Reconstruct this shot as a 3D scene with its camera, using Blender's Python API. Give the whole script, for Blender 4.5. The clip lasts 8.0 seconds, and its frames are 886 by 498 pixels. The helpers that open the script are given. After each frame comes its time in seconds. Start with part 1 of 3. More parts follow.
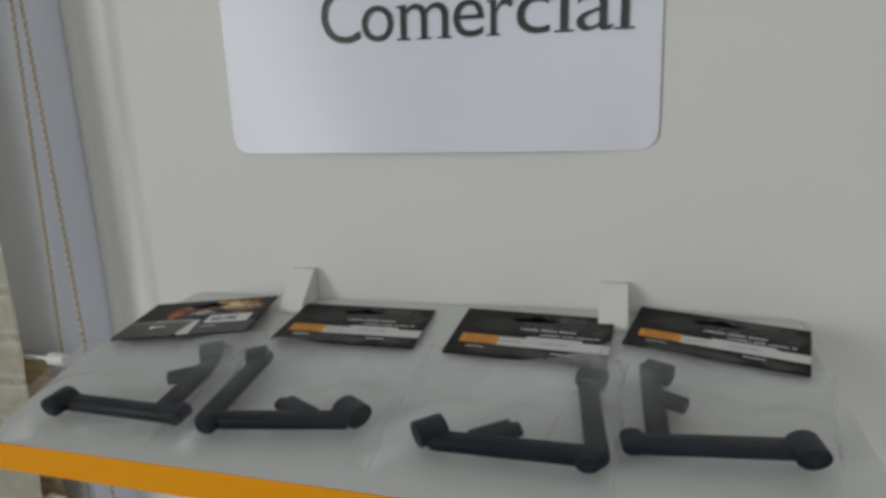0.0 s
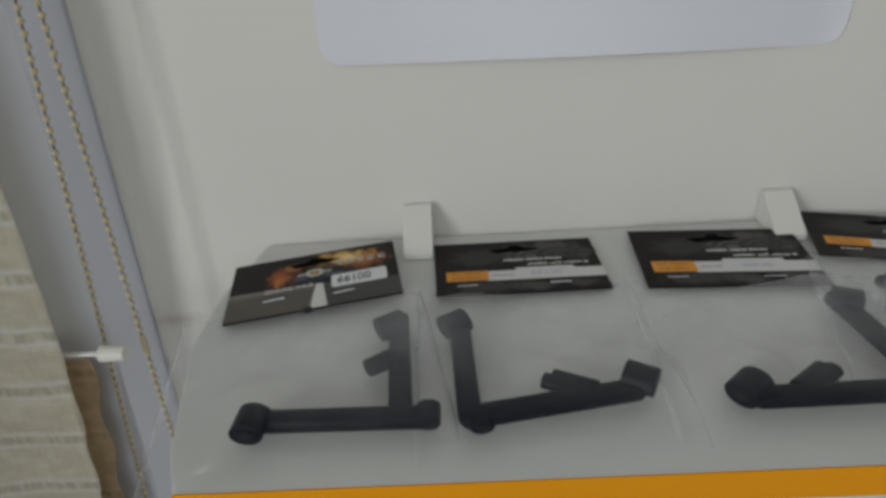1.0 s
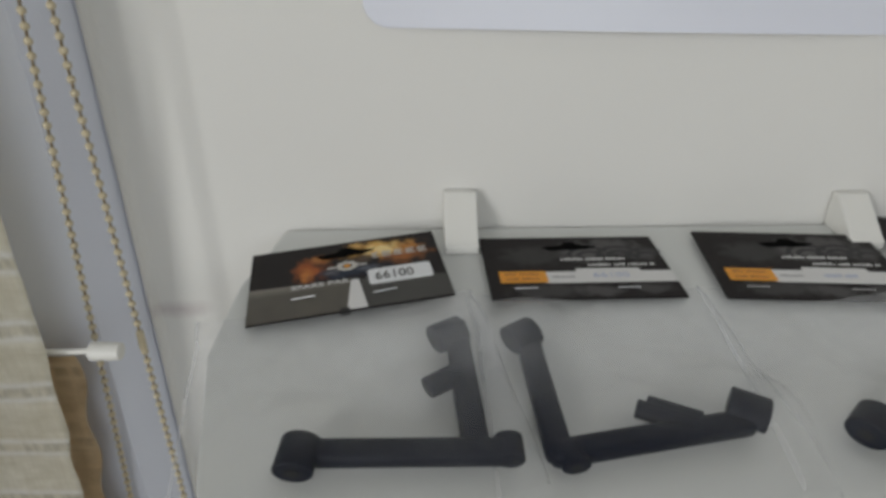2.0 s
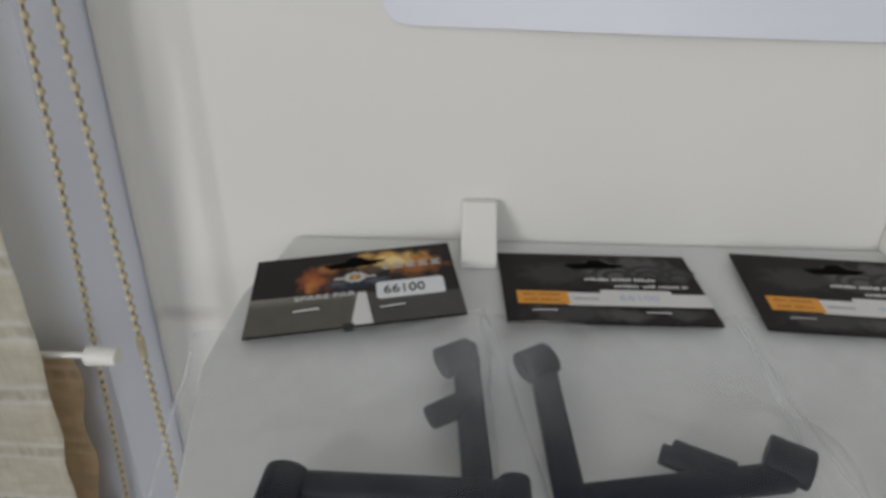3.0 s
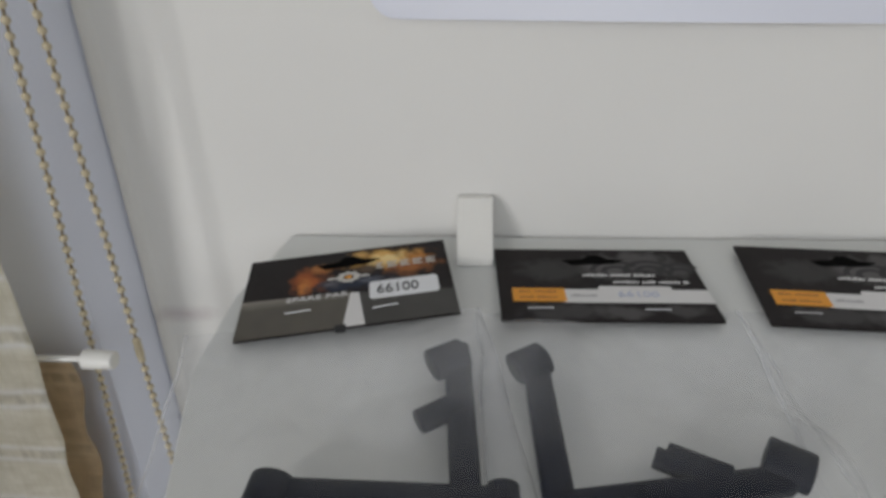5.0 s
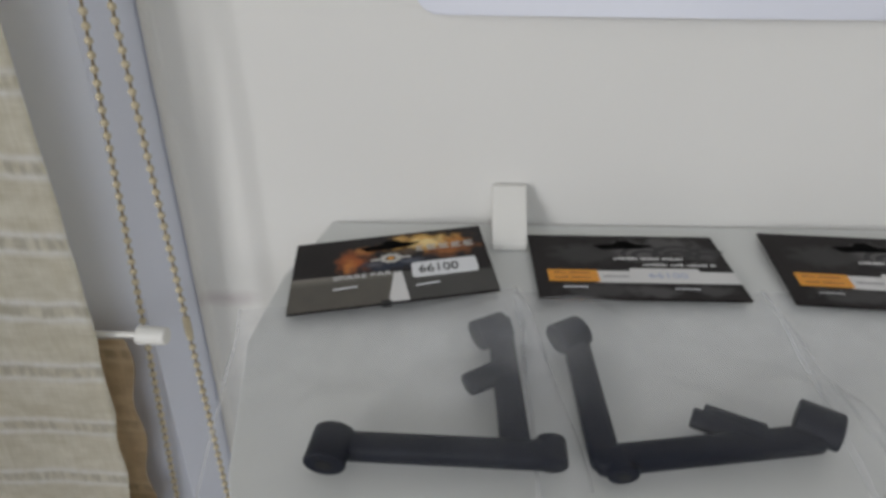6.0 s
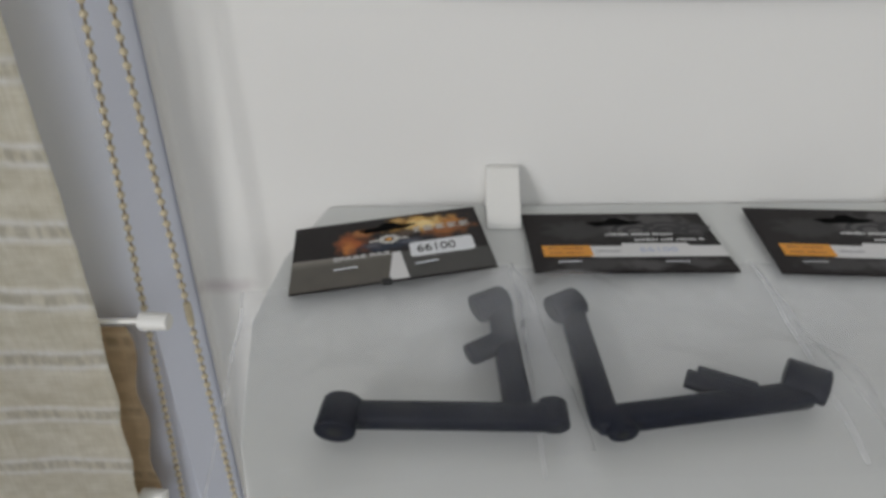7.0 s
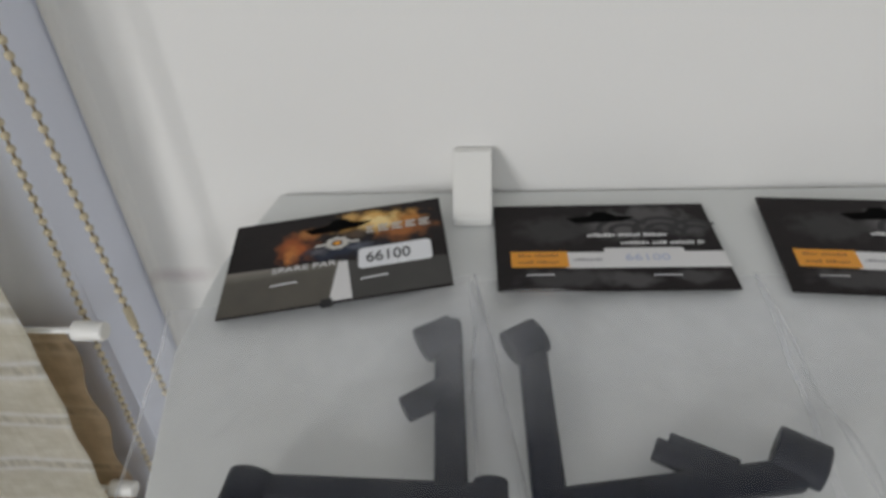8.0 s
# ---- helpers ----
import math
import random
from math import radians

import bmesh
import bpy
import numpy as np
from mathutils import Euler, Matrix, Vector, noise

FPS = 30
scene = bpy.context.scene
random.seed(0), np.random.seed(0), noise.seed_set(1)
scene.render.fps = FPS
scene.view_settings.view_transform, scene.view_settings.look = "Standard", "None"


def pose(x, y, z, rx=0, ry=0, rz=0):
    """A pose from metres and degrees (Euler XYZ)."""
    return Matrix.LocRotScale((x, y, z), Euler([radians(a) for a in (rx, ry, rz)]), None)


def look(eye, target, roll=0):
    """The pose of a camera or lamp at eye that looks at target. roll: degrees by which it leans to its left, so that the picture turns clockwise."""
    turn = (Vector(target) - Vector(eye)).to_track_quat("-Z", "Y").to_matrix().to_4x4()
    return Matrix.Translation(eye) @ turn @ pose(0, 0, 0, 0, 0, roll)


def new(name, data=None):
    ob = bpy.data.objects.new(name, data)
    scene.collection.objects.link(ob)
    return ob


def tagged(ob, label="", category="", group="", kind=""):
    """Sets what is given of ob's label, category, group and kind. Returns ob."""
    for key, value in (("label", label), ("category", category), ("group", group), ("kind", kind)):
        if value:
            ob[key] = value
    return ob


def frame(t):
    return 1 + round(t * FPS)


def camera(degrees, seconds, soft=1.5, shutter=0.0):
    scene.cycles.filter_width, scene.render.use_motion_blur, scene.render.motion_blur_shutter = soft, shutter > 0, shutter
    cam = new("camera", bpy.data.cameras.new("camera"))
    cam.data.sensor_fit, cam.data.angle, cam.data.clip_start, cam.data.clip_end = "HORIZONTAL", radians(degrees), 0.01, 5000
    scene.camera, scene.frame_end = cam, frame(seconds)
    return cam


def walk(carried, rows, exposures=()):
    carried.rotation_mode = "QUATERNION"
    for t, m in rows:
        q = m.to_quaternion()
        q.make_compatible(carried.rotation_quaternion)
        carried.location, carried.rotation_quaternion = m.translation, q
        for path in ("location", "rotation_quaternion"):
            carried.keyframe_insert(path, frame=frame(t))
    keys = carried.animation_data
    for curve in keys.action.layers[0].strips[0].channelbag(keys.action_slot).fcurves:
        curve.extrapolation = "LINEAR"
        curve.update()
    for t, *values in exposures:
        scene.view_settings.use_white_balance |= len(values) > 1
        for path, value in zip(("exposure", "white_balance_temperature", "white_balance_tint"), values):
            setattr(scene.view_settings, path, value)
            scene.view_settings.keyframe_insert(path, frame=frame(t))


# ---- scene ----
cam = camera(71.7, 8.0, soft=3.5, shutter=0.0)
PATH = [
    (0, (0.222, -0.407, 1.393), (-0.32, 1.391, 0.703), -4.7),
    (0.2, (0.189, -0.403, 1.396), (-0.23, 1.368, 0.566), -4.3),
    (0.5, (0.126, -0.396, 1.418), (-0.078, 1.392, 0.546), -3.2),
    (0.8, (0.05, -0.383, 1.413), (-0.035, 1.345, 0.41), -1.5),
    (1, (0.016, -0.367, 1.408), (-0.033, 1.33, 0.352), -3.8),
    (1.2, (-0.007, -0.356, 1.403), (-0.025, 1.31, 0.297), -3.4),
    (2.3, (-0.032, -0.315, 1.393), (0.039, 1.336, 0.266), 1.4),
    (2.5, (-0.03, -0.311, 1.392), (-0.017, 1.35, 0.278), -0.1),
    (3, (-0.023, -0.303, 1.387), (-0.053, 1.354, 0.267), 0.9),
    (3.5, (-0.018, -0.301, 1.39), (-0.095, 1.338, 0.247), -0.3),
    (4, (-0.013, -0.299, 1.386), (-0.063, 1.353, 0.261), -0.7),
    (4.5, (-0.008, -0.299, 1.383), (-0.072, 1.352, 0.257), -1.0),
    (4.7, (-0.01, -0.296, 1.385), (-0.081, 1.339, 0.236), -0.9),
    (5.8, (-0.02, -0.31, 1.391), (-0.14, 1.337, 0.263), -2.2),
    (6, (-0.028, -0.318, 1.384), (-0.129, 1.341, 0.271), -1.0),
    (6.5, (-0.029, -0.321, 1.381), (-0.091, 1.324, 0.245), -1.1),
    (7, (-0.033, -0.329, 1.381), (-0.09, 1.325, 0.258), -1.5),
    (7.5, (-0.022, -0.321, 1.382), (-0.047, 1.301, 0.213), -2.9),
    (7.8, (0.002, -0.279, 1.408), (-0.126, 1.203, 0.072), -6.4),
    (8, (0.001, -0.267, 1.391), (-0.164, 1.198, 0.039), -4.7),
]

EXPOSURES = [(0.0, -0.68, 6550, 9), (0.5, -0.78, 6600, 9), (1.2, -0.66, 6650, 9), (2.3, -0.37, 6600, 11), (4.7, -0.37, 6550, 13), (5.8, -0.33, 6500, 13), (8.0, -0.24, 6500, 13)]
# the shelf sags forward by eight degrees; the path and what lies on the shelf are given in its own frame
SLOPE = Matrix.Translation((0, 0, 1.2)) @ Matrix.Rotation(radians(8), 4, "X") @ Matrix.Translation((0, 0.015, -1.2))
walk(cam, [(t, SLOPE @ look(eye, target, roll)) for t, eye, target, roll in PATH], EXPOSURES)

# ---- light ----
world = bpy.data.worlds.new("world")
scene.world = world
world.use_nodes = True
sky = world.node_tree.nodes.new("ShaderNodeTexSky")
sky.sky_type = "NISHITA"
sky.sun_disc = False
sky.sun_elevation, sky.sun_rotation = radians(40), radians(200)
world.node_tree.links.new(sky.outputs[0], world.node_tree.nodes["Background"].inputs[0])
world.node_tree.nodes["Background"].inputs[1].default_value = 0.1


def area_lamp(name, eye, target, width, height, watts, colour):
    data = bpy.data.lights.new(name, "AREA")
    data.shape, data.size, data.size_y, data.energy, data.color = "RECTANGLE", width, height, watts, colour
    ob = new(name, data)
    ob.matrix_basis = look(eye, target)
    return ob


# daylight through the inferred side window, and an added, unseen front fill behind the camera
area_lamp("side_window_daylight", (-0.88, -1.30, 1.40), (1.0, -1.30, 1.40), 0.50, 0.98, 18.0, (0.97, 0.985, 0.985))
area_lamp("added_front_fill", (0.30, -3.03, 1.70), (0.30, 0.0, 1.70), 1.60, 1.20, 11.0, (0.86, 0.93, 1.0))


# ---- materials ----
def material(name, colour, rough=0.5, metal=0.0, vary=0.08, grain=200.0, bump=0.1, broad=6.0, coords="Object", spec=0.5):
    """A principled surface with variation at two scales and fine relief."""
    m = bpy.data.materials.new(name)
    m.use_nodes = True
    n, l = m.node_tree.nodes, m.node_tree.links
    b = n["Principled BSDF"]
    tc = n.new("ShaderNodeTexCoord")
    fine, wide = n.new("ShaderNodeTexNoise"), n.new("ShaderNodeTexNoise")
    fine.inputs["Scale"].default_value, wide.inputs["Scale"].default_value = grain, broad
    fine.inputs["Detail"].default_value = 4
    mix = n.new("ShaderNodeMix")
    mix.data_type = "RGBA"
    add = n.new("ShaderNodeMath")
    add.operation = "ADD"
    half = n.new("ShaderNodeMath")
    half.operation = "MULTIPLY"
    half.inputs[1].default_value = 0.5
    for t in (fine, wide):
        l.new(tc.outputs[coords], t.inputs["Vector"])
    l.new(fine.outputs[0], add.inputs[0])
    l.new(wide.outputs[0], add.inputs[1])
    l.new(add.outputs[0], half.inputs[0])
    l.new(half.outputs[0], mix.inputs["Factor"])
    mix.inputs["A"].default_value = (*[max(0, c * (1 - vary)) for c in colour], 1)
    mix.inputs["B"].default_value = (*[min(1, c * (1 + vary)) for c in colour], 1)
    l.new(mix.outputs["Result"], b.inputs["Base Color"])
    b.inputs["Roughness"].default_value, b.inputs["Metallic"].default_value = rough, metal
    b.inputs["Specular IOR Level"].default_value = spec
    if bump:
        bp = n.new("ShaderNodeBump")
        bp.inputs["Strength"].default_value, bp.inputs["Distance"].default_value = bump, 0.001
        l.new(fine.outputs[0], bp.inputs["Height"])
        l.new(bp.outputs[0], b.inputs["Normal"])
    return m


def blob(m, where, size, colour_socket, colour, rough=0.0, scale=60.0, sharp=1.0):
    """Lays a soft, noise-edged print or mark of a colour over what feeds colour_socket. where, size: in object metres.
    """
    n, l = m.node_tree.nodes, m.node_tree.links
    tc = n.new("ShaderNodeTexCoord")
    mp = n.new("ShaderNodeVectorMath")
    mp.operation = "SUBTRACT"
    mp.inputs[1].default_value = where
    sc = n.new("ShaderNodeVectorMath")
    sc.operation = "DIVIDE"
    sc.inputs[1].default_value = size
    ln = n.new("ShaderNodeVectorMath")
    ln.operation = "LENGTH"
    nz = n.new("ShaderNodeTexNoise")
    nz.inputs["Scale"].default_value, nz.inputs["Detail"].default_value = scale, 5
    mr = n.new("ShaderNodeMapRange")
    mr.inputs["From Min"].default_value, mr.inputs["From Max"].default_value = 1.0, 1.0 - sharp
    off = n.new("ShaderNodeMath")
    off.operation = "MULTIPLY_ADD"
    off.inputs[1].default_value = rough
    off2 = n.new("ShaderNodeMath")
    off2.operation = "ADD"
    off2.inputs[1].default_value = -rough * 0.5
    l.new(tc.outputs["Object"], mp.inputs[0])
    l.new(mp.outputs[0], sc.inputs[0])
    l.new(sc.outputs[0], ln.inputs[0])
    l.new(tc.outputs["Object"], nz.inputs["Vector"])
    l.new(nz.outputs[0], off.inputs[0])
    l.new(ln.outputs["Value"], off.inputs[2])
    l.new(off.outputs[0], off2.inputs[0])
    l.new(off2.outputs[0], mr.inputs["Value"])
    mix = n.new("ShaderNodeMix")
    mix.data_type = "RGBA"
    l.new(mr.outputs[0], mix.inputs["Factor"])
    if colour_socket.links:
        l.new(colour_socket.links[0].from_socket, mix.inputs["A"])
    else:
        mix.inputs["A"].default_value = colour_socket.default_value
    mix.inputs["B"].default_value = (*colour, 1)
    l.new(mix.outputs["Result"], colour_socket)


def base(m):
    return m.node_tree.nodes["Principled BSDF"].inputs["Base Color"]


WALL = material("wall_paint", (0.80, 0.79, 0.76), 0.75, vary=0.025, grain=900, bump=0.12, broad=3)
# a small darker mark where the wall meets the corner, below the shelf
blob(WALL, (-0.183, 0.0, 1.1455), (0.026, 0.05, 0.007), base(WALL), (0.60, 0.55, 0.545), rough=0.9, scale=90, sharp=1.0)
# white paint with the bluish daylight on the pier put into its colour
PIER_TINT = material("cool_white_paint", (0.80, 0.83, 0.93), 0.6, vary=0.03, grain=700, bump=0.12, broad=4)
CEIL = material("ceiling_paint", (0.82, 0.82, 0.80), 0.8, vary=0.02)
# unseen floor, made paler to bounce light onto the wall
FLOOR = material("floor_tile", (0.56, 0.54, 0.51), 0.35, vary=0.1, grain=40)
SHELF = material("white_melamine", (0.70, 0.71, 0.69), 0.36, vary=0.02, grain=1500, bump=0.05)
ORANGE = material("orange_edge_band", (0.90, 0.36, 0.004), 0.5, vary=0.05, grain=500, bump=0.05, spec=0.2)
WEDGE = material("white_plastic", (0.83, 0.82, 0.78), 0.42, vary=0.02, grain=600, bump=0.05)
PAPER = material("laminated_paper", (0.79, 0.81, 0.90), 0.28, vary=0.012, grain=60, bump=0.03, broad=5)
INK = material("black_ink", (0.012, 0.012, 0.014), 0.35, vary=0.2, grain=300, bump=0)
BLACK = material("black_nylon", (0.004, 0.006, 0.014), 0.42, vary=0.35, grain=300, bump=0.06, spec=0.2)
SLOT = material("flat_slot_black", (0.003, 0.003, 0.003), 0.9, vary=0.1, bump=0, spec=0.05)
HOLE = material("hole_shadow_black", (0.008, 0.008, 0.009), 0.6, vary=0.1, bump=0)
BEAD = material("cream_chain_bead", (0.58, 0.50, 0.34), 0.35, vary=0.25, grain=300, bump=0)
LINK = material("brown_chain_cord", (0.20, 0.15, 0.08), 0.6, vary=0.2, grain=500, bump=0)
STEEL = material("staple_steel", (0.75, 0.75, 0.76), 0.3, metal=1.0, vary=0.05, bump=0)
STICKER = material("white_sticker", (0.82, 0.83, 0.85), 0.4, vary=0.02, bump=0)
PRINT_WHITE = material("printed_white", (0.74, 0.73, 0.72), 0.4, vary=0.04, grain=900, bump=0)
PRINT_GREY = material("printed_grey", (0.36, 0.35, 0.36), 0.4, vary=0.1, grain=900, bump=0)
PRINT_BLUE = material("faded_blue_ink", (0.50, 0.54, 0.66), 0.4, vary=0.1, grain=900, bump=0)
PRINT_SILVER = material("printed_silver", (0.58, 0.56, 0.52), 0.4, vary=0.4, grain=300, bump=0)
PRINT_SHADE = material("printed_dark_grey", (0.036, 0.034, 0.036), 0.42, vary=0.6, grain=200, bump=0, spec=0.2)
PRINT_ORANGE = material("printed_orange", (0.80, 0.33, 0.02), 0.4, vary=0.05, grain=600, bump=0)
PRINT_BROWN = material("printed_dark_orange", (0.42, 0.15, 0.015), 0.4, vary=0.1, grain=600, bump=0)
RIM = material("raw_board_edge", (0.30, 0.29, 0.27), 0.8, vary=0.1, grain=800, bump=0.1)


def fabric(name, light, dark, pale, through_weight, period):
    """A loosely woven cloth: slubby threads both ways, with pairs of pale bands across it."""
    m = bpy.data.materials.new(name)
    m.use_nodes = True
    n, l = m.node_tree.nodes, m.node_tree.links
    b = n["Principled BSDF"]
    tc = n.new("ShaderNodeTexCoord")
    total = None
    for scale, weight in (((30, 30, 800), 0.22), ((600, 600, 30), 0.22), ((110, 110, 160), 0.42), ((14, 14, 60), 0.32)):
        mp = n.new("ShaderNodeMapping")
        mp.inputs["Scale"].default_value = scale
        l.new(tc.outputs["Object"], mp.inputs["Vector"])
        nz = n.new("ShaderNodeTexNoise")
        nz.inputs["Scale"].default_value, nz.inputs["Detail"].default_value = 1.0, 3
        l.new(mp.outputs[0], nz.inputs["Vector"])
        ma = n.new("ShaderNodeMath")
        ma.operation = "MULTIPLY_ADD"
        ma.inputs[1].default_value = weight
        ma.inputs[2].default_value = 0
        l.new(nz.outputs[0], ma.inputs[0])
        if total is not None:
            l.new(total, ma.inputs[2])
        total = ma.outputs[0]
    ramp = n.new("ShaderNodeValToRGB")
    ramp.color_ramp.elements[0].position, ramp.color_ramp.elements[1].position = 0.46, 0.74
    ramp.color_ramp.elements[0].color, ramp.color_ramp.elements[1].color = (*dark, 1), (*light, 1)
    l.new(total, ramp.inputs[0])

    def calc(op, x, y=0.0, z=None):
        nd = n.new("ShaderNodeMath")
        nd.operation = op
        for k, v in enumerate((x, y) if z is None else (x, y, z)):
            if isinstance(v, (int, float)):
                nd.inputs[k].default_value = v
            else:
                l.new(v, nd.inputs[k])
        return nd.outputs[0]

    def slub(scale, detail=2):
        mp = n.new("ShaderNodeMapping")
        mp.inputs["Scale"].default_value = scale
        l.new(tc.outputs["Object"], mp.inputs["Vector"])
        nz = n.new("ShaderNodeTexNoise")
        nz.inputs["Scale"].default_value, nz.inputs["Detail"].default_value = 1.0, detail
        l.new(mp.outputs[0], nz.inputs["Vector"])
        return nz.outputs[0]

    # height above the nearest pair of bands, jittered along the cloth
    sep = n.new("ShaderNodeSeparateXYZ")
    l.new(tc.outputs["Object"], sep.inputs[0])
    height = calc("MULTIPLY_ADD", slub((28, 28, 6)), 0.0065, calc("SUBTRACT", sep.outputs["Z"], 1.1462))
    away = calc("ABSOLUTE", calc("WRAP", height, period / 2, -period / 2))
    away.node.inputs[0].links[0].from_node.inputs[2].default_value = -period / 2
    off_ridge = calc("ABSOLUTE", calc("SUBTRACT", away, 0.0046))
    ridge = calc("MAXIMUM", calc("SUBTRACT", 1.0, calc("DIVIDE", off_ridge, 0.0030)), 0.0)
    ridge = calc("MULTIPLY", ridge, calc("MULTIPLY_ADD", slub((260, 260, 40)), 1.6, 0.1))
    within = calc("LESS_THAN", away, 0.0036)
    cell = calc("MULTIPLY", within, calc("MINIMUM", calc("MULTIPLY", calc("MAXIMUM", calc("SUBTRACT", slub((240, 240, 70)), 0.42), 0.0), 6.0), 1.0))
    hole = n.new("ShaderNodeMix")
    hole.data_type = "RGBA"
    l.new(calc("MULTIPLY", cell, 0.45), hole.inputs["Factor"])
    l.new(ramp.outputs[0], hole.inputs["A"])
    hole.inputs["B"].default_value = (*[c * 0.62 for c in dark], 1)
    peak = n.new("ShaderNodeMapRange")
    peak.inputs["To Max"].default_value = 0.85
    l.new(ridge, peak.inputs["Value"])
    total = calc("MULTIPLY_ADD", ridge, 0.8, total)
    mixc = n.new("ShaderNodeMix")
    mixc.data_type = "RGBA"
    l.new(peak.outputs[0], mixc.inputs["Factor"])
    l.new(hole.outputs["Result"], mixc.inputs["A"])
    mixc.inputs["B"].default_value = (*pale, 1)
    l.new(mixc.outputs["Result"], b.inputs["Base Color"])
    b.inputs["Roughness"].default_value = 0.9
    b.inputs["Specular IOR Level"].default_value = 0.1
    bp = n.new("ShaderNodeBump")
    bp.inputs["Strength"].default_value, bp.inputs["Distance"].default_value = 0.5, 0.001
    l.new(total, bp.inputs["Height"])
    l.new(bp.outputs[0], b.inputs["Normal"])
    tr = n.new("ShaderNodeBsdfTranslucent")
    l.new(mixc.outputs["Result"], tr.inputs["Color"])
    mix = n.new("ShaderNodeMixShader")
    mix.inputs[0].default_value = through_weight
    l.new(b.outputs[0], mix.inputs[1])
    l.new(tr.outputs[0], mix.inputs[2])
    l.new(mix.outputs[0], n["Material Output"].inputs["Surface"])
    return m


CLOTH = fabric("beige_woven_cloth", (0.89, 0.86, 0.76), (0.71, 0.67, 0.55), (0.94, 0.93, 0.90), 0.2, 0.0375)
# back layer of the blind, with its shade put into browner colours
LINING = fabric("shaded_woven_cloth", (0.78, 0.63, 0.44), (0.58, 0.45, 0.29), (0.78, 0.65, 0.47), 0.2, 0.05)

# clear polythene: mostly see-through, light haze painted as a milky veil, and a gloss that grows at grazing angles
FILM = bpy.data.materials.new("painted_haze_polythene")
FILM.use_nodes = True
fn, fl = FILM.node_tree.nodes, FILM.node_tree.links
fn.remove(fn["Principled BSDF"])
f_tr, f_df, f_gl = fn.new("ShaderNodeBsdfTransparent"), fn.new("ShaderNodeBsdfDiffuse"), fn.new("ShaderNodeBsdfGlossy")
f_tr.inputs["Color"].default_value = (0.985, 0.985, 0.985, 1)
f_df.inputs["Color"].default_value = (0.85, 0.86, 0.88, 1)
f_gl.inputs["Roughness"].default_value = 0.12
f_m1, f_m2, f_fr = fn.new("ShaderNodeMixShader"), fn.new("ShaderNodeMixShader"), fn.new("ShaderNodeLayerWeight")
f_nz, f_bp, f_tc = fn.new("ShaderNodeTexNoise"), fn.new("ShaderNodeBump"), fn.new("ShaderNodeTexCoord")
f_nz.inputs["Scale"].default_value, f_nz.inputs["Detail"].default_value = 110, 4
f_bp.inputs["Strength"].default_value, f_bp.inputs["Distance"].default_value = 0.3, 0.0010
fl.new(f_tc.outputs["Object"], f_nz.inputs["Vector"])
fl.new(f_nz.outputs[0], f_bp.inputs["Height"])
fl.new(f_bp.outputs[0], f_gl.inputs["Normal"])
# the painted haze thickens towards the header card, patchy with noise
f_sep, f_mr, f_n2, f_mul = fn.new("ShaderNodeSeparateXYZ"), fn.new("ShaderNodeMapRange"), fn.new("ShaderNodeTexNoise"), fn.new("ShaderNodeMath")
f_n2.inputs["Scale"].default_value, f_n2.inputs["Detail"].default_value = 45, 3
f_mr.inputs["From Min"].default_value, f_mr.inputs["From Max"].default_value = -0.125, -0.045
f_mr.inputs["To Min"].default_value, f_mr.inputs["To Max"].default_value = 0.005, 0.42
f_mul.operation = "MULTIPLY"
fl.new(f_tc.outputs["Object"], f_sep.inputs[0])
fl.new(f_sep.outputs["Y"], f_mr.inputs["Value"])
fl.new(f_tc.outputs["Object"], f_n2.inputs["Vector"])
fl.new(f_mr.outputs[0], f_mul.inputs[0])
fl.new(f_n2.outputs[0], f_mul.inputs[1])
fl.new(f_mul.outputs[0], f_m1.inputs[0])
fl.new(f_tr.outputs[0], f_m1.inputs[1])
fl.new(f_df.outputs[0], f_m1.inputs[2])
f_pow, f_half = fn.new("ShaderNodeMath"), fn.new("ShaderNodeMath")
f_pow.operation, f_half.operation = "POWER", "MULTIPLY_ADD"
f_pow.inputs[1].default_value = 4.0
f_half.inputs[1].default_value, f_half.inputs[2].default_value = 0.26, 0.010
fl.new(f_fr.outputs["Facing"], f_pow.inputs[0])
fl.new(f_pow.outputs[0], f_half.inputs[0])
fl.new(f_half.outputs[0], f_m2.inputs[0])
fl.new(f_m1.outputs[0], f_m2.inputs[1])
fl.new(f_gl.outputs[0], f_m2.inputs[2])
fl.new(f_m2.outputs[0], fn["Material Output"].inputs["Surface"])


# film for the side seams, their bright crease highlights painted as milkier haze
SEAM_GLINT = FILM.copy()
SEAM_GLINT.name = "seam_highlight_polythene"
for node in SEAM_GLINT.node_tree.nodes:
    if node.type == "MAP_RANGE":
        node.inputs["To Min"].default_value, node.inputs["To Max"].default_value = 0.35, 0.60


# ---- mesh helpers ----
def part(name, bm, mat, parent=None, label="", smooth=False, turn_out=True):
    me = bpy.data.meshes.new(name)
    if turn_out:
        bmesh.ops.recalc_face_normals(bm, faces=bm.faces)
    bm.to_mesh(me)
    bm.free()
    if smooth:
        for p in me.polygons:
            p.use_smooth = True
    me.materials.append(mat)
    ob = new(name, me)
    ob.parent = parent
    return tagged(ob, label)


def thing(name, place, label, category, group="", kind=""):
    ob = new(name)
    ob.empty_display_size = 0.01
    ob.matrix_basis = place
    return tagged(ob, label, category, group, kind)


